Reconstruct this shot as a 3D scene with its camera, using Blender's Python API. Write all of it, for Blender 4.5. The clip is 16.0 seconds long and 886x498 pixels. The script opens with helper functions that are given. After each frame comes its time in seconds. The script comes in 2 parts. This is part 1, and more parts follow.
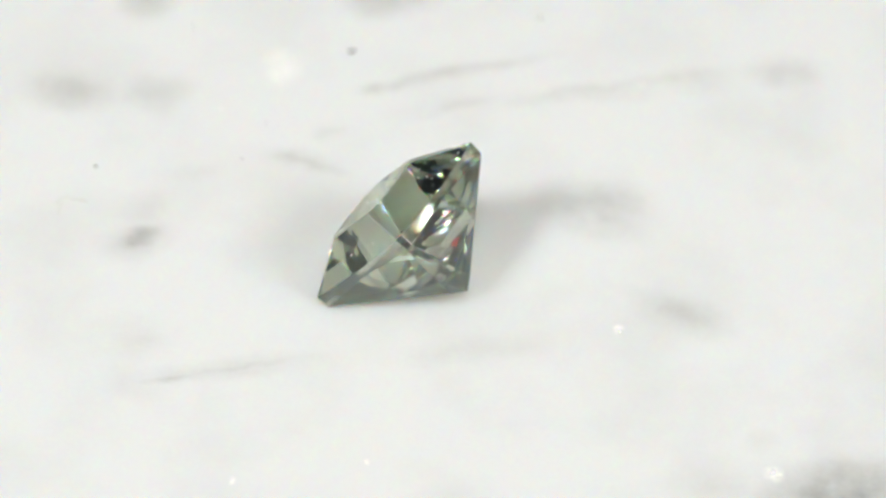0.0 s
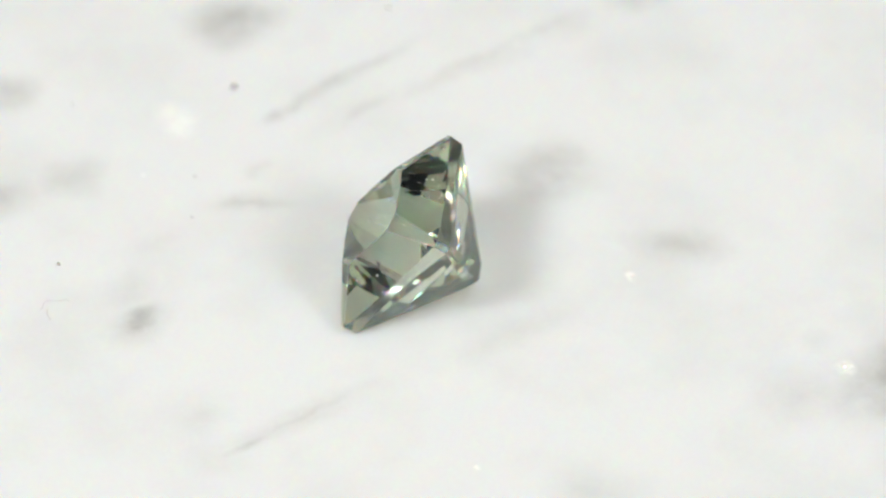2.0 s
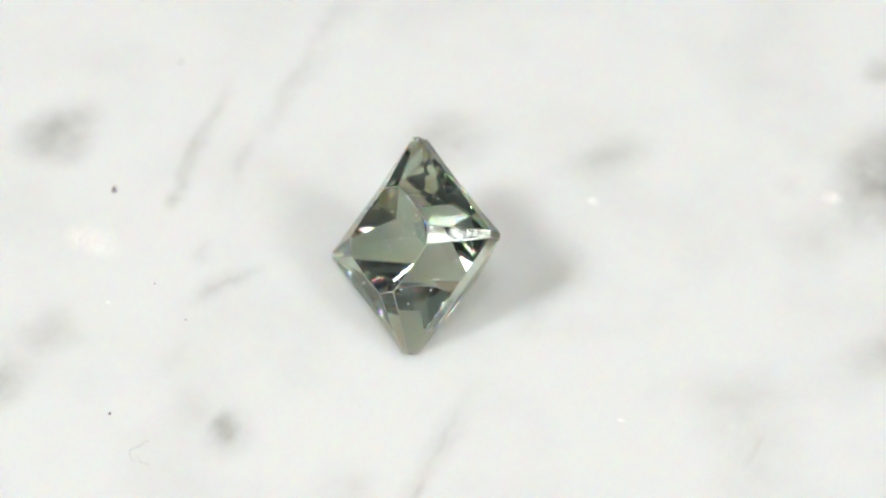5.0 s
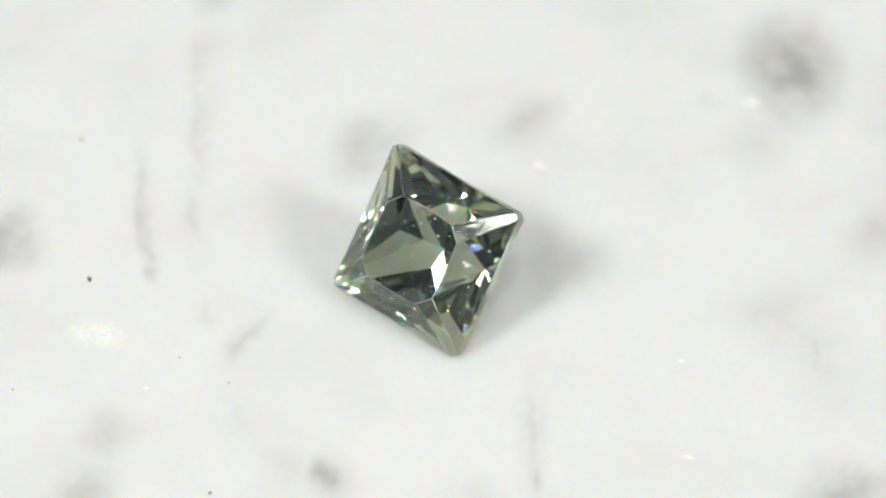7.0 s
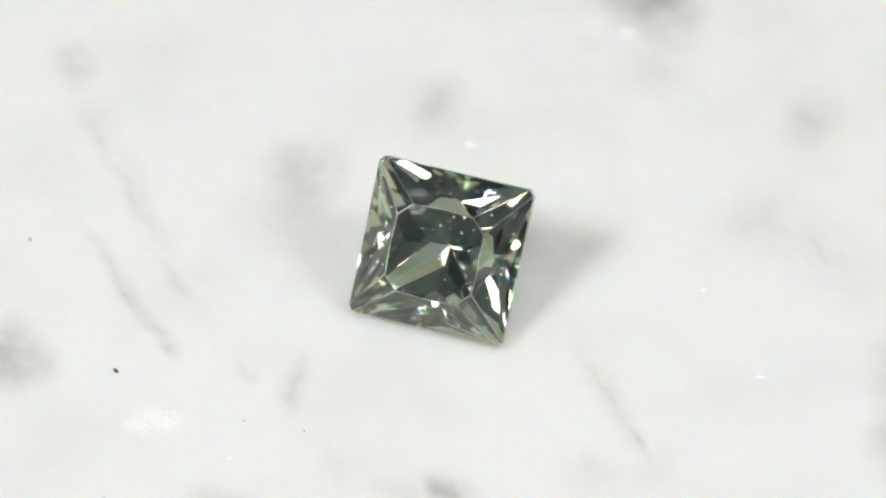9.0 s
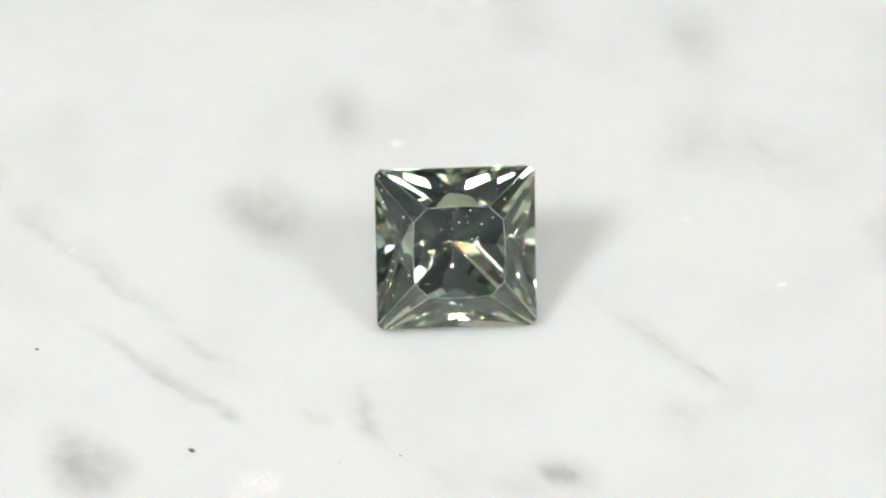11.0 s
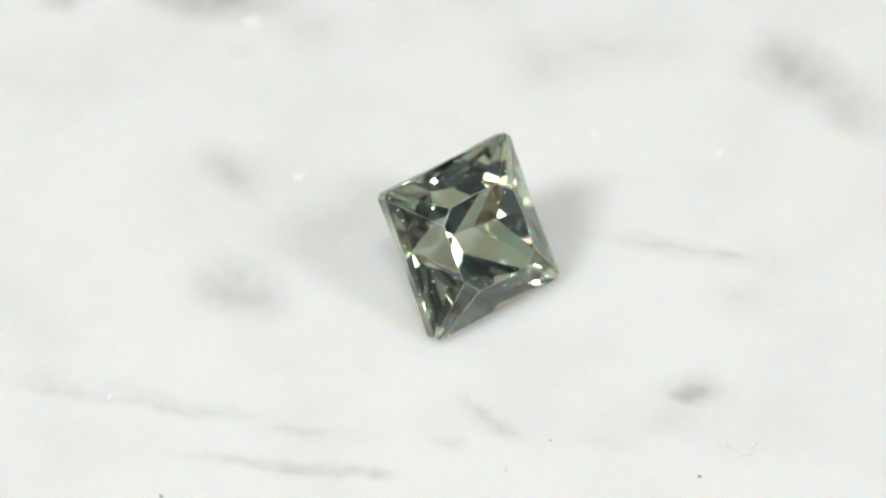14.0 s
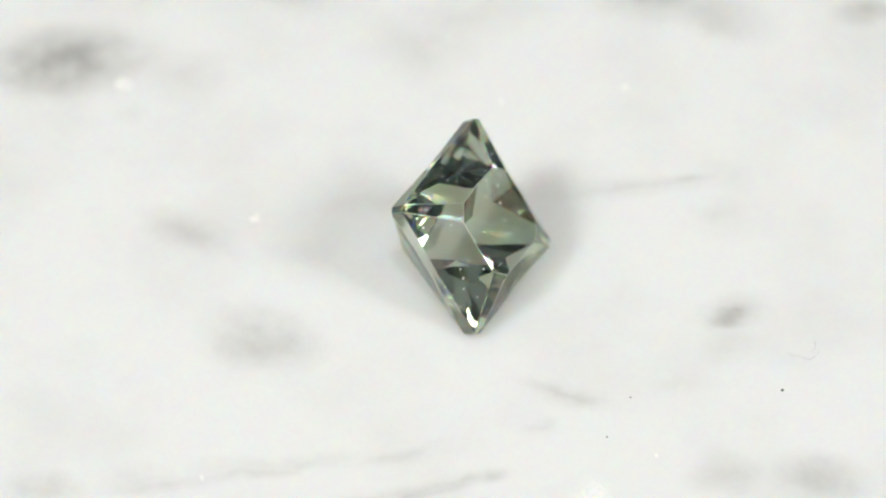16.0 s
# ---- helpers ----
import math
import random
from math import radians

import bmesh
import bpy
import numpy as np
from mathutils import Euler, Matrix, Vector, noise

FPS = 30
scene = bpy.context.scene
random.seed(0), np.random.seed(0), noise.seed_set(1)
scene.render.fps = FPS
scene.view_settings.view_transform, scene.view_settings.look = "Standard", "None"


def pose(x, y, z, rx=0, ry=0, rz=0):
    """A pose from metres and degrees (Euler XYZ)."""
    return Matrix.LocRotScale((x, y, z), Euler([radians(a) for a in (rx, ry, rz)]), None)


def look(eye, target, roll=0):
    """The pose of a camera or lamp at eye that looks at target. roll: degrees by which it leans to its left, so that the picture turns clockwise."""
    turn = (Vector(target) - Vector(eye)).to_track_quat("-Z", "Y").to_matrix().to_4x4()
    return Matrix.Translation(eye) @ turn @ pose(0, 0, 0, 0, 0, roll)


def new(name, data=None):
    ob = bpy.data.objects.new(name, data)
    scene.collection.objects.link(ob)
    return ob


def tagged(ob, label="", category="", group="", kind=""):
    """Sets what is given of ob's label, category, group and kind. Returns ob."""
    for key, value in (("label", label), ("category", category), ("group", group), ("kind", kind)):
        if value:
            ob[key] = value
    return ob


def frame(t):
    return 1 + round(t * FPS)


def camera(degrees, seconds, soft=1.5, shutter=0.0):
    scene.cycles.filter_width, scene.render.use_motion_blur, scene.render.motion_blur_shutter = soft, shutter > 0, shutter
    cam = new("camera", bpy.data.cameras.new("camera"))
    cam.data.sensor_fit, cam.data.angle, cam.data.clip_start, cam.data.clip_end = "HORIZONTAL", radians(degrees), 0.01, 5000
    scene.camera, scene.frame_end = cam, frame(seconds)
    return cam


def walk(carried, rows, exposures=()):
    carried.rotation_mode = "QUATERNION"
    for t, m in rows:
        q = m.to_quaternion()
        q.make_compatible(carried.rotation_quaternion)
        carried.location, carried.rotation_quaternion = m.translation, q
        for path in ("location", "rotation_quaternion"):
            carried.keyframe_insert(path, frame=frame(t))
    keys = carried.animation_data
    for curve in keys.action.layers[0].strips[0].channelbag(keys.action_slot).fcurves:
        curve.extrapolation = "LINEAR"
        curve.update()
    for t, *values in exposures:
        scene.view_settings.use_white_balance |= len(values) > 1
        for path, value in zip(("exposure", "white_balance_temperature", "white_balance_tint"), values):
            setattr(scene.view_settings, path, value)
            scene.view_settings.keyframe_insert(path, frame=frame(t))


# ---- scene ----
# ---- camera: a still macro lens over the turning marble ----
cam = camera(9.86, 16.0, soft=2.3)
EYE = (0.0, -0.144047, 0.138746)
STILL = look(EYE, (0.000323, 0.001448, 0.0), 2.176)
walk(cam, [(0.0, STILL), (16.0, STILL)])
cam.data.dof.use_dof = True
cam.data.dof.focus_distance = 0.1955
cam.data.dof.aperture_fstop = 40.0


def turned(t):
    """The turntable's angle in radians at t seconds."""
    u = (t - 8.0) / 10.0
    return 0.19313 * t - 0.00275 * u * u + 0.02964 * u ** 3


# ---- light: two diffused lamps beside the camera, an added fill, an added grey box ----
world = bpy.data.worlds.new("dim_room_air")
scene.world = world
world.use_nodes = True
world.node_tree.nodes["Background"].inputs[0].default_value = (0.9, 0.95, 1.0, 1)
world.node_tree.nodes["Background"].inputs[1].default_value = 0.05
scene.view_settings.exposure = 0.085


def area_lamp(name, eye, target, size, watts, colour):
    data = bpy.data.lights.new(name, "AREA")
    data.shape, data.size, data.energy, data.color = "DISK", size, watts, colour
    ob = new(name, data)
    ob.matrix_basis = look(eye, target)
    return ob


area_lamp("key_lamp", (-0.34, -0.30, 0.49), (0, 0, 0), 0.16, 2.5, (1.0, 0.995, 0.968))
area_lamp("fill_lamp", (0.44, -0.27, 0.46), (0, 0, 0), 0.20, 1.64, (1.0, 0.995, 0.968))
# Unseen fill, added to soften the shadows and lift the gem's dark facets.
area_lamp("added_fill", (0.0, -0.44, 0.82), (0, 0, 0), 0.13, 2.75, (1.0, 0.975, 0.92))


# ---- materials ----
def material(name):
    m = bpy.data.materials.new(name)
    m.use_nodes = True
    t = m.node_tree
    return m, t, t.nodes["Principled BSDF"]


def node(tree, kind, **sets):
    """A node with its inputs set by name."""
    n = tree.nodes.new(kind)
    for key, value in sets.items():
        n.inputs[key].default_value = value
    return n


def vector_node(tree, operation):
    n = tree.nodes.new("ShaderNodeVectorMath")
    n.operation = operation
    return n


def math_node(tree, op, a, b):
    n = tree.nodes.new("ShaderNodeMath")
    n.operation = op
    for i, v in enumerate((a, b)):
        if isinstance(v, (int, float)):
            n.inputs[i].default_value = v
        else:
            tree.links.new(v, n.inputs[i])
    return n.outputs[0]


def ramp(tree, fac, stops):
    n = tree.nodes.new("ShaderNodeValToRGB")
    while len(n.color_ramp.elements) < len(stops):
        n.color_ramp.elements.new(0.5)
    for e, (pos, col) in zip(n.color_ramp.elements, stops):
        e.position, e.color = pos, (*col, 1)
    tree.links.new(fac, n.inputs[0])
    return n.outputs[0]


# White marble. The veins lie at fixed places of the slab, in millimetres.
marble, mt, mb = material("white_veined_marble")
L = mt.links.new
coords = node(mt, "ShaderNodeTexCoord")
mm = vector_node(mt, "SCALE")
mm.inputs["Scale"].default_value = 1000.0
L(coords.outputs["Object"], mm.inputs[0])


def noise_tex(scale, detail, rough=0.55, vector=None):
    n = node(mt, "ShaderNodeTexNoise", Scale=scale, Detail=detail, Roughness=rough)
    L(vector or mm.outputs[0], n.inputs["Vector"])
    return n


def warped(source, scale, detail, amount):
    n = noise_tex(scale, detail)
    off = vector_node(mt, "SUBTRACT")
    L(n.outputs["Color"], off.inputs[0])
    off.inputs[1].default_value = (0.5, 0.5, 0.5)
    out = vector_node(mt, "MULTIPLY_ADD")
    L(off.outputs[0], out.inputs[0])
    out.inputs[1].default_value = (amount, amount, 0)
    L(source, out.inputs[2])
    return out.outputs[0]


flow = warped(warped(mm.outputs[0], 0.35, 2.0, 1.0), 1.6, 2.0, 0.36)
vein_sum = None
VEIN_DEPTH = 0.56


def stain(total, x, y, turn, along, across, strength):
    m = mt.nodes.new("ShaderNodeMapping")
    m.vector_type = "TEXTURE"
    m.inputs["Location"].default_value = (x, y, 0)
    m.inputs["Rotation"].default_value = (0, 0, radians(turn))
    m.inputs["Scale"].default_value = (along * 1.1, across * (2.0 if across < 0.42 else 1.7), 50)
    L(flow, m.inputs["Vector"])
    g = mt.nodes.new("ShaderNodeTexGradient")
    g.gradient_type = "SPHERICAL"
    L(m.outputs[0], g.inputs[0])
    soft = mt.nodes.new("ShaderNodeMapRange")
    soft.interpolation_type = "SMOOTHSTEP"
    L(g.outputs["Fac"], soft.inputs["Value"])
    soft.inputs["To Max"].default_value = strength
    if across < 0.42:
        core = math_node(mt, "MULTIPLY", math_node(mt, "POWER", g.outputs["Fac"], 3.0), strength * 0.45)
        core = math_node(mt, "ADD", soft.outputs[0], core)
        return core if total is None else math_node(mt, "MAXIMUM", total, core)
    return soft.outputs[0] if total is None else math_node(mt, "MAXIMUM", total, soft.outputs[0])


def vein(x, y, turn, along, across, strength):
    """One grey vein or cloud: its middle, direction in degrees, half length, half width."""
    global vein_sum
    vein_sum = stain(vein_sum, x, y, turn, along, across, strength * VEIN_DEPTH * (1.45 if across > 0.6 else 0.72))


vein(15.54, -11.13, -166, 4.32, 1.73, 0.68)
vein(10.90, -10.72, -171, 2.73, 1.27, 0.16)
vein(-2.51, 16.84, -5, 2.62, 1.04, 0.50)
vein(0.81, 11.98, -161, 5.26, 0.25, 0.30)
vein(-1.87, 10.98, -162, 2.04, 0.21, 0.35)
vein(5.13, 10.92, 12, 4.12, 0.46, 0.28)
vein(4.26, 10.84, 14, 1.43, 0.28, 0.30)
vein(-11.61, 1.24, -65, 0.95, 0.88, 0.55)
vein(-11.55, 2.93, -141, 1.61, 0.69, 0.14)
vein(-5.58, 6.21, -18, 2.42, 0.51, 0.32)
vein(-5.87, 6.39, 166, 1.67, 0.32, 0.35)
vein(-7.24, -5.52, 10, 3.78, 0.46, 0.28)
vein(-6.92, -5.53, -168, 2.58, 0.25, 0.35)
vein(-9.80, -6.31, -168, 1.99, 0.21, 0.42)
vein(-8.16, -5.93, -166, 4.26, 0.28, 0.25)
vein(9.65, -1.35, -31, 2.17, 0.42, 0.26)
vein(1.59, -13.15, -28, 2.52, 1.27, 0.14)
vein(-12.87, 15.64, -51, 2.10, 0.65, 0.40)
vein(-11.49, 9.93, -52, 1.45, 0.69, 0.26)
vein(-14.64, 9.64, -39, 1.30, 0.65, 0.30)
vein(6.40, 4.10, -35, 2.17, 0.81, 0.34)
vein(9.62, -1.38, -34, 2.48, 0.51, 0.34)
vein(9.85, -1.35, -33, 2.00, 0.37, 0.20)
vein(-0.41, -15.31, -166, 1.98, 0.25, 0.42)
vein(-7.70, -5.71, -166, 4.66, 0.25, 0.34)
vein(-7.32, -5.56, -168, 4.06, 0.46, 0.16)
vein(-2.91, 16.49, -97, 1.94, 1.20, 0.50)
vein(-11.68, 10.08, -59, 1.32, 0.69, 0.26)
vein(-14.51, 9.57, -51, 1.55, 0.51, 0.34)
vein(-7.72, -17.75, -179, 3.06, 1.39, 0.50)
vein(-11.03, -16.49, 147, 2.95, 1.27, 0.24)
vein(7.05, -16.26, -74, 1.00, 0.81, 0.30)
vein(10.13, 12.17, -162, 1.99, 0.51, 0.26)
vein(3.94, 10.60, -166, 4.48, 0.42, 0.18)
vein(13.45, 12.77, -120, 1.24, 0.74, 0.26)
vein(9.62, 12.30, -163, 2.60, 0.30, 0.30)
vein(5.82, 11.31, -168, 2.81, 0.28, 0.36)
vein(1.62, 12.38, -162, 3.80, 0.28, 0.36)
vein(0.21, 11.90, -163, 1.85, 0.18, 0.30)
vein(-2.85, 10.77, -155, 1.03, 0.25, 0.50)
vein(0.45, 9.83, -160, 2.15, 0.25, 0.28)
vein(-4.55, 8.01, -165, 1.02, 0.25, 0.26)
vein(-11.62, 1.13, -160, 1.84, 0.79, 0.30)
vein(-0.42, -15.32, -164, 2.11, 0.30, 0.38)
vein(-0.37, -15.46, -151, 5.93, 1.62, 0.13)
vein(9.95, -1.21, 151, 2.07, 0.46, 0.22)
vein(-7.30, -17.78, -135, 2.04, 1.85, 0.45)
vein(-3.36, -22.56, -154, 2.00, 1.39, 0.36)
vein(6.35, 3.98, 169, 2.95, 1.39, 0.24)
vein(12.68, -8.07, -144, 0.91, 0.51, 0.18)
vein(-11.19, -4.37, -128, 1.62, 0.92, 0.09)
vein(-0.48, -15.31, -166, 2.04, 0.30, 0.40)
vein(0.81, -13.78, -168, 2.66, 0.92, 0.14)
vein(10.79, -1.61, 167, 0.97, 0.42, 0.30)
vein(8.77, -0.80, 158, 2.78, 0.37, 0.15)
vein(5.85, 4.47, 167, 2.50, 1.11, 0.28)
vein(-6.04, 6.37, 166, 1.53, 0.28, 0.44)
vein(-4.42, 5.84, 153, 1.19, 0.28, 0.22)
vein(7.49, 11.77, -167, 4.62, 0.28, 0.26)
vein(0.58, 9.81, -160, 2.70, 0.25, 0.28)
vein(-0.05, 11.85, -159, 4.42, 0.23, 0.42)
vein(-10.82, -4.26, 156, 1.16, 0.65, 0.14)
vein(20.87, -7.53, -176, 1.28, 0.65, 0.40)
vein(-10.45, -16.24, 158, 2.93, 0.88, 0.36)
vein(-16.67, -17.37, -164, 1.65, 0.74, 0.44)
vein(-0.48, -15.30, -170, 2.08, 0.46, 0.34)
vein(0.58, -13.67, -159, 3.27, 1.04, 0.13)
vein(-8.13, -5.75, -168, 4.95, 0.37, 0.25)
vein(6.19, 4.38, -178, 2.90, 1.16, 0.34)
vein(-5.44, 6.12, 162, 2.35, 0.30, 0.45)
vein(5.84, 11.35, -167, 2.76, 0.25, 0.38)
vein(-0.47, 11.47, -163, 3.89, 0.28, 0.36)
vein(10.66, 12.46, -170, 1.11, 0.51, 0.24)
vein(-15.37, 9.72, 158, 1.50, 0.51, 0.32)
vein(-11.51, 9.96, -175, 1.81, 0.83, 0.25)
vein(-9.78, 5.29, -170, 2.00, 0.37, 0.12)
vein(-4.72, 7.89, -163, 0.88, 0.37, 0.22)
vein(14.11, 12.74, 179, 1.42, 0.69, 0.24)
vein(-0.14, 9.78, -167, 3.06, 0.46, 0.14)
vein(6.96, -16.36, -27, 2.80, 1.04, 0.18)
vein(1.13, -4.13, 13, 3.80, 0.55, 0.20)
vein(10.50, 11.68, 14, 1.58, 0.51, 0.20)
vein(-12.45, 15.21, -2, 1.46, 0.92, 0.40)
vein(-2.73, 16.12, 2, 2.00, 0.92, 0.26)
vein(-15.20, 9.75, -9, 2.39, 1.04, 0.34)
vein(-11.56, 9.93, -10, 1.55, 0.74, 0.26)
vein(0.03, 11.71, 19, 4.60, 0.46, 0.24)
vein(7.37, 11.46, 13, 1.95, 0.60, 0.20)
vein(13.68, 12.86, -1, 1.98, 0.79, 0.20)
vein(9.85, -1.50, -26, 2.61, 0.79, 0.24)
vein(-11.07, -6.71, -20, 1.82, 0.74, 0.08)
vein(-7.04, -5.83, 9, 3.11, 0.37, 0.20)
vein(1.96, -3.98, 12, 3.89, 0.60, 0.22)
vein(-11.56, 9.66, -65, 1.55, 0.81, 0.24)

# Whiter crystal in a patch, its glinting painted in as extra white.
patch_sum = stain(None, -6.6, 11.4, 70, 1.3, 0.6, 0.8)
patch_sum = stain(patch_sum, -6.9, 12.2, 40, 0.9, 0.5, 0.6)
# Whitening round some grains stands in for the glow of their glints.
for gx, gy, gr in ((13.15, -9.83, 0.42), (7.29, -2.66, 0.28), (-9.05, 8.84, 0.1),
                   (7.86, 11.73, 0.16), (-1.98, -10.34, 0.14), (-6.96, -11.66, 0.16)):
    patch_sum = stain(patch_sum, gx, gy, 0, gr, gr * 0.7, 1.0)

breakup = noise_tex(0.9, 3.0, 0.55)
broken = node(mt, "ShaderNodeMapRange")
L(breakup.outputs["Fac"], broken.inputs["Value"])
broken.inputs["From Min"].default_value, broken.inputs["From Max"].default_value = 0.3, 0.72
broken.inputs["To Min"].default_value, broken.inputs["To Max"].default_value = 0.52, 1.17
fine = noise_tex(5.5, 3.0, 0.6)
cloud = noise_tex(0.16, 4.0)
haze = node(mt, "ShaderNodeMapRange")
L(cloud.outputs["Fac"], haze.inputs["Value"])
haze.inputs["From Min"].default_value, haze.inputs["From Max"].default_value = 0.45, 0.8
haze.inputs["To Max"].default_value = 0.11
grain = math_node(mt, "MULTIPLY", fine.outputs["Fac"], 0.05)
veins = math_node(mt, "MULTIPLY", vein_sum, broken.outputs[0])
total = math_node(mt, "ADD", math_node(mt, "ADD", veins, haze.outputs[0]), grain)
pale = mt.nodes.new("ShaderNodeMix")
pale.data_type = "RGBA"
pale.inputs[7].default_value = (0.985, 0.98, 0.93, 1)
glitter = node(mt, "ShaderNodeMapRange")
L(fine.outputs["Fac"], glitter.inputs["Value"])
glitter.inputs["From Min"].default_value, glitter.inputs["From Max"].default_value = 0.35, 0.6
glitter.inputs["To Min"].default_value, glitter.inputs["To Max"].default_value = 0.35, 1.3
L(math_node(mt, "MULTIPLY", patch_sum, glitter.outputs[0]), pale.inputs[0])
L(ramp(mt, total, [(0.0, (0.836, 0.845, 0.836)), (0.35, (0.60, 0.602, 0.58)), (0.7, (0.37, 0.37, 0.355)), (1.0, (0.25, 0.25, 0.24))]),
  pale.inputs[6])
L(pale.outputs[2], mb.inputs["Base Color"])
L(ramp(mt, breakup.outputs["Fac"], [(0.3, (0.30, 0.30, 0.30)), (0.7, (0.42, 0.42, 0.42))]), mb.inputs["Roughness"])
mb.inputs["Specular IOR Level"].default_value = 0.35
# Light sinks into the stone and comes out about a millimetre away.
mb.inputs["Subsurface Weight"].default_value = 1.0
mb.inputs["Subsurface Radius"].default_value = (1.0, 0.76, 0.56)
mb.inputs["Subsurface Scale"].default_value = 0.0030
bump = node(mt, "ShaderNodeBump", Strength=0.12, Distance=0.00004)
L(fine.outputs["Fac"], bump.inputs["Height"])
L(bump.outputs[0], mb.inputs["Normal"])

# Pale green-grey gemstone, polished and, on its girdle, frosted.
def gem_glass(name, tint, rough, ior, spread):
    """Clear crystal whose red bends a little less, and whose blue a little more, than the rest."""
    m = bpy.data.materials.new(name)
    m.use_nodes = True
    t = m.node_tree
    t.nodes.remove(t.nodes["Principled BSDF"])
    joined = None
    for share, step in (((0.7, 1.0, 0.7), 0), ((0.3, 0, 0), -1), ((0, 0, 0.3), 1)):
        g = t.nodes.new("ShaderNodeBsdfGlass")
        g.distribution = "GGX"
        g.inputs["Color"].default_value = [c * w for c, w in zip(tint, share)] + [1.0]
        g.inputs["Roughness"].default_value = rough
        g.inputs["IOR"].default_value = ior + spread * step
        if joined is None:
            joined = g.outputs[0]
        else:
            add = t.nodes.new("ShaderNodeAddShader")
            t.links.new(joined, add.inputs[0])
            t.links.new(g.outputs[0], add.inputs[1])
            joined = add.outputs[0]
    t.links.new(joined, t.nodes["Material Output"].inputs["Surface"])
    return m


gem_mat = gem_glass("green_grey_gemstone", (0.860, 0.896, 0.824), 0.03, 1.77, 0.012)

# Scuffed facet edges: frosted here, nearly clear there.
edge_mat, et, eb = material("scuffed_gem_edge")
eb.inputs["Base Color"].default_value = (0.80, 0.82, 0.78, 1)
eb.inputs["Roughness"].default_value = 0.3
eb.inputs["IOR"].default_value = 1.77
ec = node(et, "ShaderNodeTexCoord")
en = node(et, "ShaderNodeTexNoise", Scale=900.0, Detail=3.0)
et.links.new(ec.outputs["Object"], en.inputs["Vector"])
et.links.new(ramp(et, en.outputs["Fac"], [(0.50, (1, 1, 1)), (0.70, (0.4, 0.4, 0.4))]), eb.inputs["Transmission Weight"])

frost_mat, ft, fb = material("frosted_gemstone")
fb.inputs["Base Color"].default_value = (0.66, 0.70, 0.60, 1)
fb.inputs["Roughness"].default_value = 0.22
fb.inputs["IOR"].default_value = 1.77
fb.inputs["Transmission Weight"].default_value = 1.0


def plain(name, colour, rough, spec=0.5, spread=0.12, scale=4000.0):
    """A matt material with a fine mottle."""
    m, t, b = material(name)
    c = node(t, "ShaderNodeTexCoord")
    n = node(t, "ShaderNodeTexNoise", Scale=scale, Detail=4.0)
    t.links.new(c.outputs["Object"], n.inputs["Vector"])
    lo = tuple(v * (1 - spread) for v in colour)
    hi = tuple(min(1.0, v * (1 + spread)) for v in colour)
    t.links.new(ramp(t, n.outputs["Fac"], [(0.3, lo), (0.7, hi)]), b.inputs["Base Color"])
    b.inputs["Roughness"].default_value = rough
    b.inputs["Specular IOR Level"].default_value = spec
    return m


dust_mat = plain("dark_grit", (0.075, 0.07, 0.062), 0.8)
hair_mat = plain("pale_fibre", (0.58, 0.57, 0.55), 0.6)
crystal_mat = plain("clear_white_crystal", (0.93, 0.93, 0.92), 0.12, 0.9, 0.02)
lint_mat = plain("white_lint", (0.85, 0.85, 0.84), 0.7)
wall_mat = plain("added_grey_panel", (0.225, 0.25, 0.29), 0.85, 0.3, 0.08, 3.0)
ceiling_mat = plain("added_white_panel", (0.74, 0.78, 0.83), 0.9, 0.3, 0.04, 3.0)
base_mat = plain("added_grey_board", (0.40, 0.42, 0.46), 0.6, 0.4, 0.1, 30.0)


# ---- building helpers ----
def mesh_of(name, bm, mat, smooth=False):
    me = bpy.data.meshes.new(name)
    if all(e.is_manifold for e in bm.edges):
        bmesh.ops.recalc_face_normals(bm, faces=bm.faces)
    bm.to_mesh(me)
    bm.free()
    me.materials.append(mat)
    for p in me.polygons:
        p.use_smooth = smooth
    return me


def part(name, bm, mat, parent, label="", smooth=False):
    ob = new(name, mesh_of(name, bm, mat, smooth))
    ob.parent = parent
    return tagged(ob, label)


def box(x0, x1, y0, y1, z0, z1):
    bm = bmesh.new()
    m = Matrix.Translation(((x0 + x1) / 2, (y0 + y1) / 2, (z0 + z1) / 2)) @ Matrix.Diagonal((x1 - x0, y1 - y0, z1 - z0, 1))
    bmesh.ops.create_cube(bm, size=1.0, matrix=m)
    return bm


# ---- unseen box added round the set for bounce: light grey base, plain grey walls ----
PLATE_RADIUS, PLATE_THICK, PLATE_CHAMFER = 0.070, 0.012, 0.0026
BASE = -PLATE_THICK
# The panels' tones set how dark the gemstone's facets look.
for name, label, dims, mat in (
        ("ground", "unseen light grey board added under the marble plate", (-0.8, 0.8, -0.8, 0.8, BASE - 0.03, BASE), base_mat),
        ("ceiling", "plain white panel added overhead, out of view", (-0.8, 0.8, -0.8, 0.8, 0.9, 0.92), ceiling_mat),
        ("wall_north", "plain grey panel added round the set, out of view", (-0.8, 0.8, 0.8, 0.82, BASE, 0.9), wall_mat),
        ("wall_south", "plain grey panel added round the set, out of view", (-0.8, 0.8, -0.82, -0.8, BASE, 0.9), wall_mat),
        ("wall_east", "plain grey panel added round the set, out of view", (0.8, 0.82, -0.82, 0.82, BASE, 0.9), wall_mat),
        ("wall_west", "plain grey panel added round the set, out of view", (-0.82, -0.8, -0.82, 0.82, BASE, 0.9), wall_mat)):
    tagged(new(name, mesh_of(name, box(*dims), mat)), label, name.split("_")[0], kind="structure")


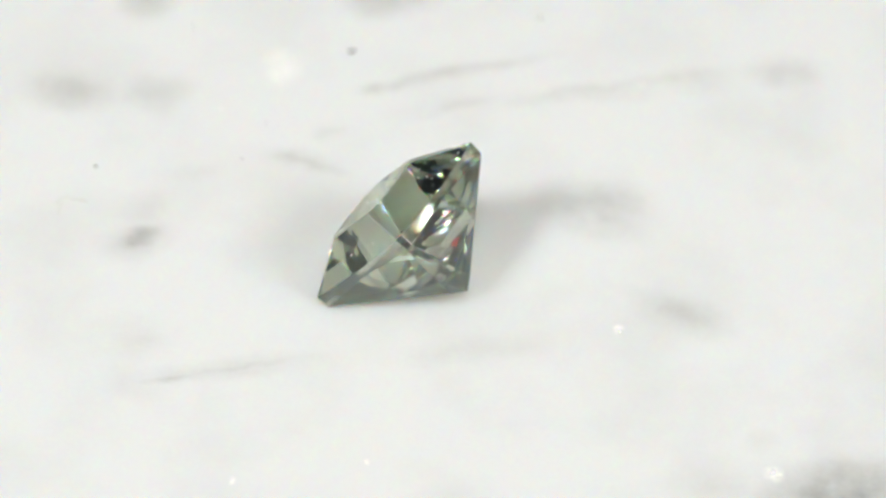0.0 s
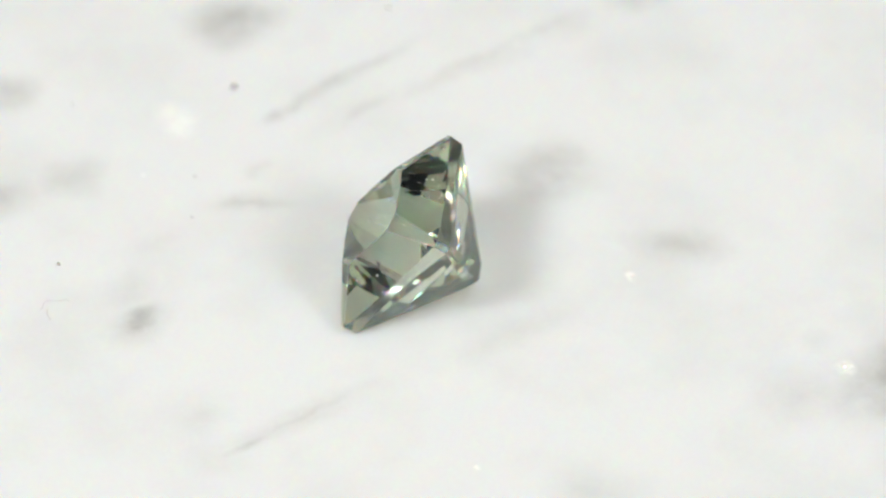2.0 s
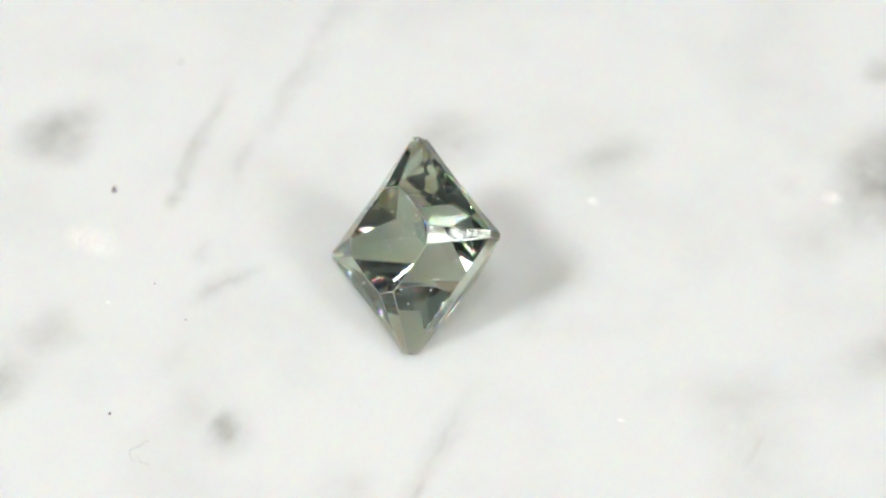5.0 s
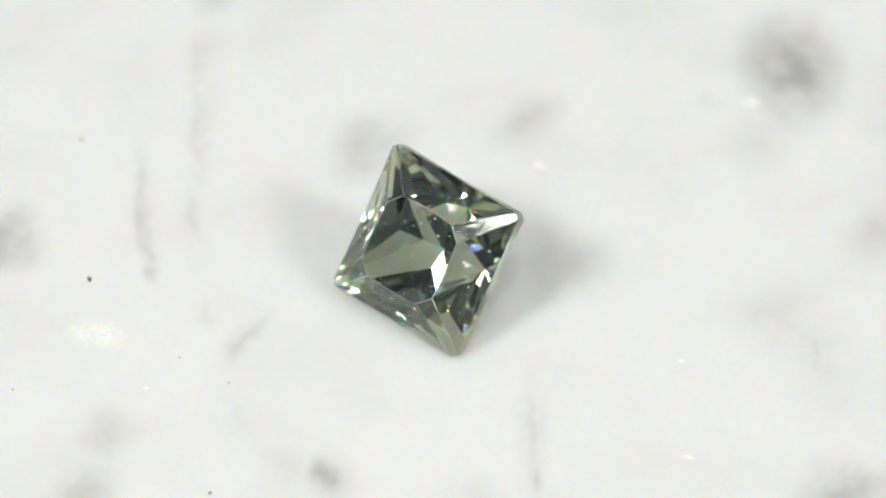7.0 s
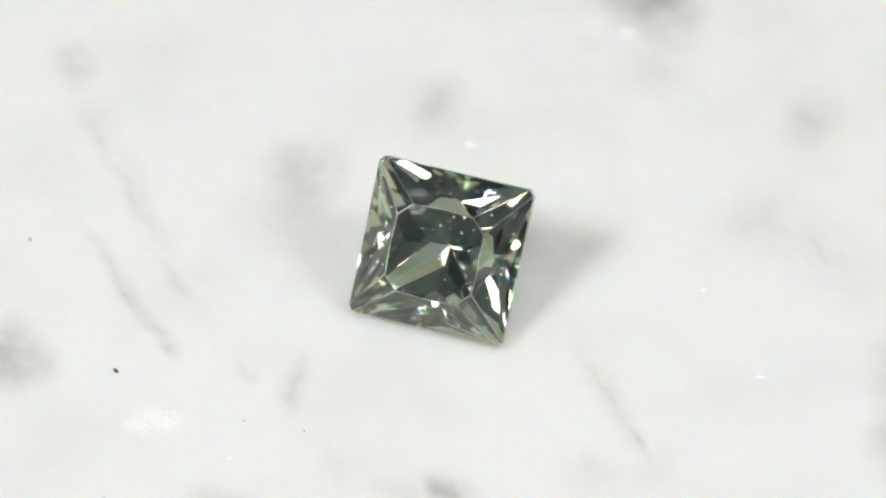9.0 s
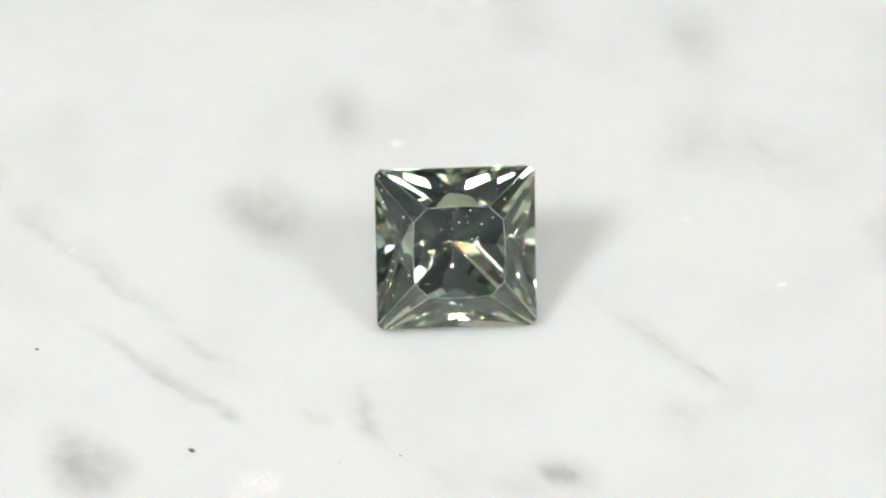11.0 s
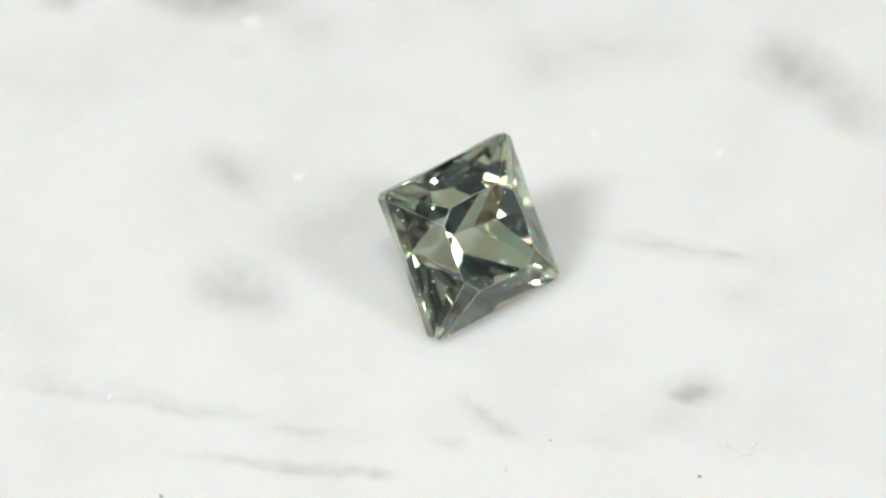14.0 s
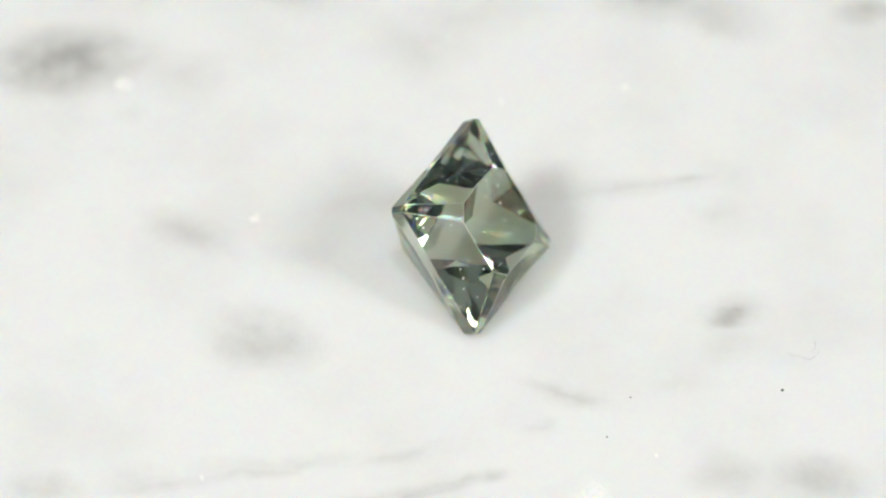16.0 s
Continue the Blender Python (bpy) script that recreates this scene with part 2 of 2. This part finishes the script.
# ---- the marble plate that turns ----
def build_plate():
    bm = bmesh.new()
    rings = []
    for r, z in ((PLATE_RADIUS - PLATE_CHAMFER, 0), (PLATE_RADIUS, -PLATE_CHAMFER),
                 (PLATE_RADIUS, PLATE_CHAMFER - PLATE_THICK), (PLATE_RADIUS - PLATE_CHAMFER, -PLATE_THICK)):
        rings.append([bm.verts.new((r * math.cos(a * math.tau / 128), r * math.sin(a * math.tau / 128), z)) for a in range(128)])
    for a, b in zip(rings, rings[1:]):
        for i in range(128):
            bm.faces.new((a[i - 1], a[i], b[i], b[i - 1]))
    bm.faces.new(rings[0])
    bm.faces.new(rings[-1])
    ob = new("marble_plate", mesh_of("marble_plate", bm, marble))
    return tagged(ob, "polished white marble plate with soft grey veins", "marble plate")


plate = build_plate()

# Bright crystal grains that stand a little proud of the polish, in millimetres: x, y, radius.
def build_grain(x, y, r, seed):
    rng = random.Random(seed)
    bm = bmesh.new()
    bmesh.ops.create_icosphere(bm, subdivisions=1, radius=r / 1000)
    for v in bm.verts:
        v.co *= rng.uniform(0.75, 1.15)
        v.co.z *= 0.6
    ob = part("crystal_grain", bm, crystal_mat, plate, "bright white crystal grain")
    ob.matrix_basis = pose(x / 1000, y / 1000, r * 0.0002, 0, 0, seed * 37)
    return ob


build_grain(13.15, -9.83, 0.12, 0)
build_grain(7.29, -2.66, 0.09, 1)
build_grain(-9.05, 8.84, 0.03, 2)
build_grain(0.17, 7.28, 0.03, 3)
build_grain(-3.71, 5.12, 0.03, 4)
build_grain(-11.13, -11.31, 0.03, 5)
build_grain(7.85, 11.73, 0.03, 6)
build_grain(3.35, 13.34, 0.03, 7)
build_grain(2.08, 4.96, 0.03, 8)
build_grain(-8.42, 1.23, 0.03, 9)
build_grain(14.29, -2.10, 0.03, 10)
build_grain(6.59, -0.63, 0.03, 11)
build_grain(-11.82, 5.26, 0.03, 12)
build_grain(2.07, 1.81, 0.03, 13)
build_grain(-6.96, -11.66, 0.03, 15)
build_grain(-1.96, -10.33, 0.03, 16)
build_grain(-7.39, -5.45, 0.03, 17)
build_grain(-8.20, -7.09, 0.03, 18)
build_grain(0.30, -2.77, 0.03, 20)
build_grain(17.80, -0.63, 0.03, 21)
build_grain(-5.65, -9.27, 0.03, 22)
build_grain(-6.70, 11.36, 0.07, 23)
build_grain(-6.91, 12.13, 0.06, 24)
build_grain(-6.32, 10.79, 0.06, 25)
build_grain(3.93, 14.41, 0.02, 70)
build_grain(-0.08, 10.36, 0.03, 71)
build_grain(-7.00, 8.31, 0.03, 72)
build_grain(-3.52, 1.59, 0.02, 73)
build_grain(-7.44, -1.36, 0.03, 74)
build_grain(-8.21, 5.31, 0.03, 75)
build_grain(11.70, 8.38, 0.02, 76)
build_grain(18.77, 0.29, 0.03, 77)
build_grain(10.97, 7.99, 0.03, 78)
build_grain(4.36, 8.65, 0.02, 79)
build_grain(3.67, 9.84, 0.03, 80)
build_grain(-0.28, 12.19, 0.03, 81)
build_grain(-1.96, 10.11, 0.02, 82)
build_grain(-5.63, 8.86, 0.03, 83)
build_grain(-8.79, 3.30, 0.03, 84)
build_grain(-12.34, -2.99, 0.02, 85)
build_grain(2.69, 0.60, 0.03, 86)
build_grain(3.26, -12.11, 0.03, 87)
build_grain(13.00, -5.58, 0.02, 88)
build_grain(15.87, -2.90, 0.03, 89)
build_grain(-13.55, -18.72, 0.03, 90)
build_grain(-14.30, -3.32, 0.02, 91)
build_grain(2.60, 6.47, 0.03, 92)
build_grain(0.74, 6.52, 0.03, 93)
build_grain(-7.54, -2.94, 0.02, 94)
build_grain(-3.09, 2.10, 0.03, 95)
build_grain(-12.42, 8.21, 0.03, 96)
cluster = random.Random(5)
for n in range(16):
    build_grain(-6.62 + cluster.gauss(0, 0.33), 11.5 + cluster.gauss(0, 0.6), cluster.uniform(0.02, 0.05), 40 + n)


# ---- the gemstone ----
SIDE = 0.00617
E1 = Vector((-0.42557, -0.90480, -0.01501)).normalized()
NORMAL = Vector((-0.7393, 0.3380, 0.5824)).normalized()
E2 = NORMAL.cross(E1).normalized()
E1 = E2.cross(NORMAL)
CENTRE = Vector((-0.001447, -0.000040, 0.00266))
GEM_REST = Matrix.Translation(CENTRE) @ Matrix((E1, E2, NORMAL)).transposed().to_4x4()
GIRDLE, GIRDLE_LOW, CUT = 0.020, 0.034, 0.032
CORNER, CORNER_LOW = 0.036, 0.058
TABLE_HALF, TABLE_HEIGHT, TABLE_CUT = 0.2789, 0.2270, 0.0858
PROFILE = ((0.4095, 0.1710), (0.2716, 0.3604), (0.1253, 0.5241))
CULET = 0.6142
TABLE_BULGE = 0.0091
# The cut is uneven: for each side, how much higher its crown, deeper and wider its pavilion is.
UNEVEN = ((0.9944, 1.0268, 1.0124), (0.9783, 0.9934, 0.9990), (1.2081, 0.9881, 0.9999), (1.0182, 1.0063, 0.9821))
WORN = 0.000016


def quarter(points):
    """The same points for all four sides, turned by a quarter each."""
    return [[(x * c - y * s, x * s + y * c, z) for x, y, z in points] for c, s in ((1, 0), (0, 1), (-1, 0), (0, -1))]


def facets(faces):
    bm = bmesh.new()
    seen = {}
    for face in faces:
        vs = []
        for p in face:
            key = tuple(round(v, 5) for v in p)
            if key not in seen:
                seen[key] = bm.verts.new([v * SIDE for v in p])
            if seen[key] not in vs:
                vs.append(seen[key])
        if len(vs) > 2:
            bm.faces.new(vs)
    bm.faces.index_update()
    return bm


def build_gemstone():
    ob = tagged(new("gemstone"), "square-cut pale green-grey transparent gemstone lying tilted on the marble", "gemstone")
    a, c, h = TABLE_HALF, 0.5 - CUT, TABLE_HEIGHT
    k = TABLE_CUT
    crown, girdle, pavilion, top = [], [], [], []
    # For the side at +y: l and r are its girdle corners, tl and tr its table corners.
    # The girdle swells towards the cut corners.
    side = [(-c, 0.5, CORNER), (c, 0.5, CORNER), (0.5, c, CORNER), (0.0, 0.5, GIRDLE),
            (-a + k, a, h), (a - k, a, h), (a, a - k, h), (0.0, 0.3923, 0.1161), (0.0, a + TABLE_BULGE, h)]
    for (l, r, n, g, tl, tr, tn, m, tm), (rise, _, _) in zip(quarter(side), UNEVEN):
        m = (m[0], m[1], m[2] * rise)
        crown += [(l, g, m), (g, r, m), (l, m, tl), (m, r, tr), (tl, m, tm), (tm, m, tr), (r, n, tn, tr)]
        top += [tl, tm, tr]
    crown.append(sorted(top, key=lambda p: math.atan2(p[1], p[0])))
    q = 0.496
    d = q - CUT
    side = [(-c, 0.5, CORNER), (c, 0.5, CORNER), (0.5, c, CORNER), (0.0, 0.5, GIRDLE),
            (-d, q, -CORNER_LOW), (d, q, -CORNER_LOW), (q, d, -CORNER_LOW), (0.0, q, -GIRDLE_LOW)]
    for l, r, n, g, l2, r2, n2, g2 in quarter(side):
        girdle += [(l, g, g2, l2), (g, r, r2, g2), (r, n, n2, r2)]
    side = [(-d, q, -CORNER_LOW), (d, q, -CORNER_LOW), (q, d, -CORNER_LOW), (0, q, -GIRDLE_LOW),
            *[(0, y, -z) for y, z in PROFILE], (0, 0, -CULET)]
    for (l, r, n, m0, m1, m2, m3, cu), (_, deep, wide) in zip(quarter(side), UNEVEN):
        m1, m2, m3 = ((x * wide, y * wide, z * deep) for x, y, z in (m1, m2, m3))
        pavilion += [(l, m0, m1), (m0, r, m1), (l, m1, m2), (m1, r, m2), (l, m2, m3), (m2, r, m3), (l, m3, cu), (m3, r, cu), (r, n, cu)]
    whole = facets(crown + girdle + pavilion)
    bmesh.ops.recalc_face_normals(whole, faces=whole.faces)
    worn = set(bmesh.ops.bevel(whole, geom=list(whole.edges), offset=WORN, segments=1, affect="EDGES", clamp_overlap=True)["faces"])
    for f in whole.faces:
        if f in worn and f.normal.z > 0.80:
            f.material_index = 3
        elif f.normal.z > 0.999:
            f.material_index = 4
        elif abs(f.normal.z) < 0.12:
            f.material_index = 1
        else:
            f.material_index = 0 if f.normal.z > 0 else 2
    for n, (name, mat, label) in enumerate((("crown", gem_mat, ""), ("girdle", frost_mat, "thin frosted girdle"), ("pavilion", gem_mat, ""),
                                              ("worn_edges", edge_mat, "thin scuffed pale facet edges"),
                                              ("table_facet", gem_mat, "flat polished top facet"))):
        shell = whole.copy()
        bmesh.ops.delete(shell, geom=[f for f in shell.faces if f.material_index != n], context="FACES")
        for f in shell.faces:
            f.material_index = 0
        part(name, shell, mat, ob, label)
    whole.free()
    return ob


gemstone = build_gemstone()


def build_gem_dust(count):
    """Fine white motes that lie on the crown's facets, in the gemstone's space."""
    rng = random.Random(11)
    tops = [o.data for o in gemstone.children if o.name.startswith(("crown", "table_facet"))]
    faces = [(me, p) for me in tops for p in me.polygons if p.area > 1e-8]
    bm = bmesh.new()
    for _ in range(count):
        me, p = rng.choices(faces, [f.area for _, f in faces])[0]
        corners = [me.vertices[i].co for i in p.vertices]
        spot = rng.randrange(1, len(corners) - 1)
        corners = [corners[0], corners[spot], corners[spot + 1]]
        weights = [-math.log(rng.random() + 1e-6) for _ in corners]
        place = sum((v * w for v, w in zip(corners, weights)), Vector()) / sum(weights)
        r = 0.0000165 * rng.choice((0.7, 0.8, 1.0, 1.0, 1.2, 1.5, 2.4))
        bmesh.ops.create_icosphere(bm, subdivisions=1, radius=r, matrix=Matrix.Translation(place + p.normal * r * 0.6))
    ob = new("white_dust", mesh_of("white_dust", bm, lint_mat))
    return tagged(ob, "fine white dust motes scattered over the gemstone", "dust", kind="stuff")


gem_dust = build_gem_dust(170)


# ---- dust on the marble ----
def build_speck(x, y, length, width, turn, seed):
    rng = random.Random(seed)
    bm = bmesh.new()
    bmesh.ops.create_icosphere(bm, subdivisions=2, radius=0.0005)
    for v in bm.verts:
        v.co = Vector((v.co.x * length, v.co.y * width, v.co.z * width * 0.7)) * rng.uniform(0.75, 1.2)
    low = min(v.co.z for v in bm.verts)
    for v in bm.verts:
        v.co.z -= low
    ob = tagged(new("dust_speck", mesh_of("dust_speck", bm, dust_mat)), "tiny dark grit speck lying on the marble", "dust", "specks on the marble")
    return ob, pose(x / 1000, y / 1000, 0, 0, 0, turn)


def build_fibre(points):
    """A thin curled hair through points in millimetres, round its first one."""
    cu = bpy.data.curves.new("fibre", "CURVE")
    cu.dimensions, cu.bevel_depth, cu.bevel_resolution, cu.resolution_u = "3D", 0.000011, 2, 8
    sp = cu.splines.new("NURBS")
    sp.points.add(len(points) - 1)
    sp.use_endpoint_u, sp.order_u = True, 3
    x0, y0 = points[0]
    for p, (x, y) in zip(sp.points, points):
        p.co = ((x - x0) / 1000, (y - y0) / 1000, 0.000011, 1)
    cu.materials.append(hair_mat)
    ob = tagged(new("fibre", cu), "pale curled fibre lying on the marble", "fibre")
    return ob, pose(x0 / 1000, y0 / 1000, 0)


resting = [(plate, Matrix()), (gemstone, GEM_REST), (gem_dust, GEM_REST)]
for speck in ((-3.90, 12.80, 0.30, 0.15, 30, 1), (-13.66, 5.19, 0.13, 0.11, 0, 2), (3.72, 15.42, 0.14, 0.09, 60, 3),
              (-10.41, 13.88, 0.08, 0.06, 0, 4), (-7.07, 8.25, 0.07, 0.05, 20, 5), (-7.89, 6.07, 0.08, 0.06, 0, 10)):
    resting.append(build_speck(*speck))
resting.append(build_fibre([(-15.03, 2.98), (-14.90, 3.25), (-14.60, 3.45), (-14.42, 3.30), (-14.22, 3.22), (-14.0, 3.30), (-13.85, 3.12)]))
resting.append(build_fibre([(-14.76, 2.95), (-14.95, 2.75), (-14.85, 2.36)]))


# ---- everything on the turntable turns together ----
def motions():
    for ob, rest in resting:
        walk(ob, [(n / 4, Matrix.Rotation(turned(n / 4), 4, "Z") @ rest) for n in range(65)])


motions()
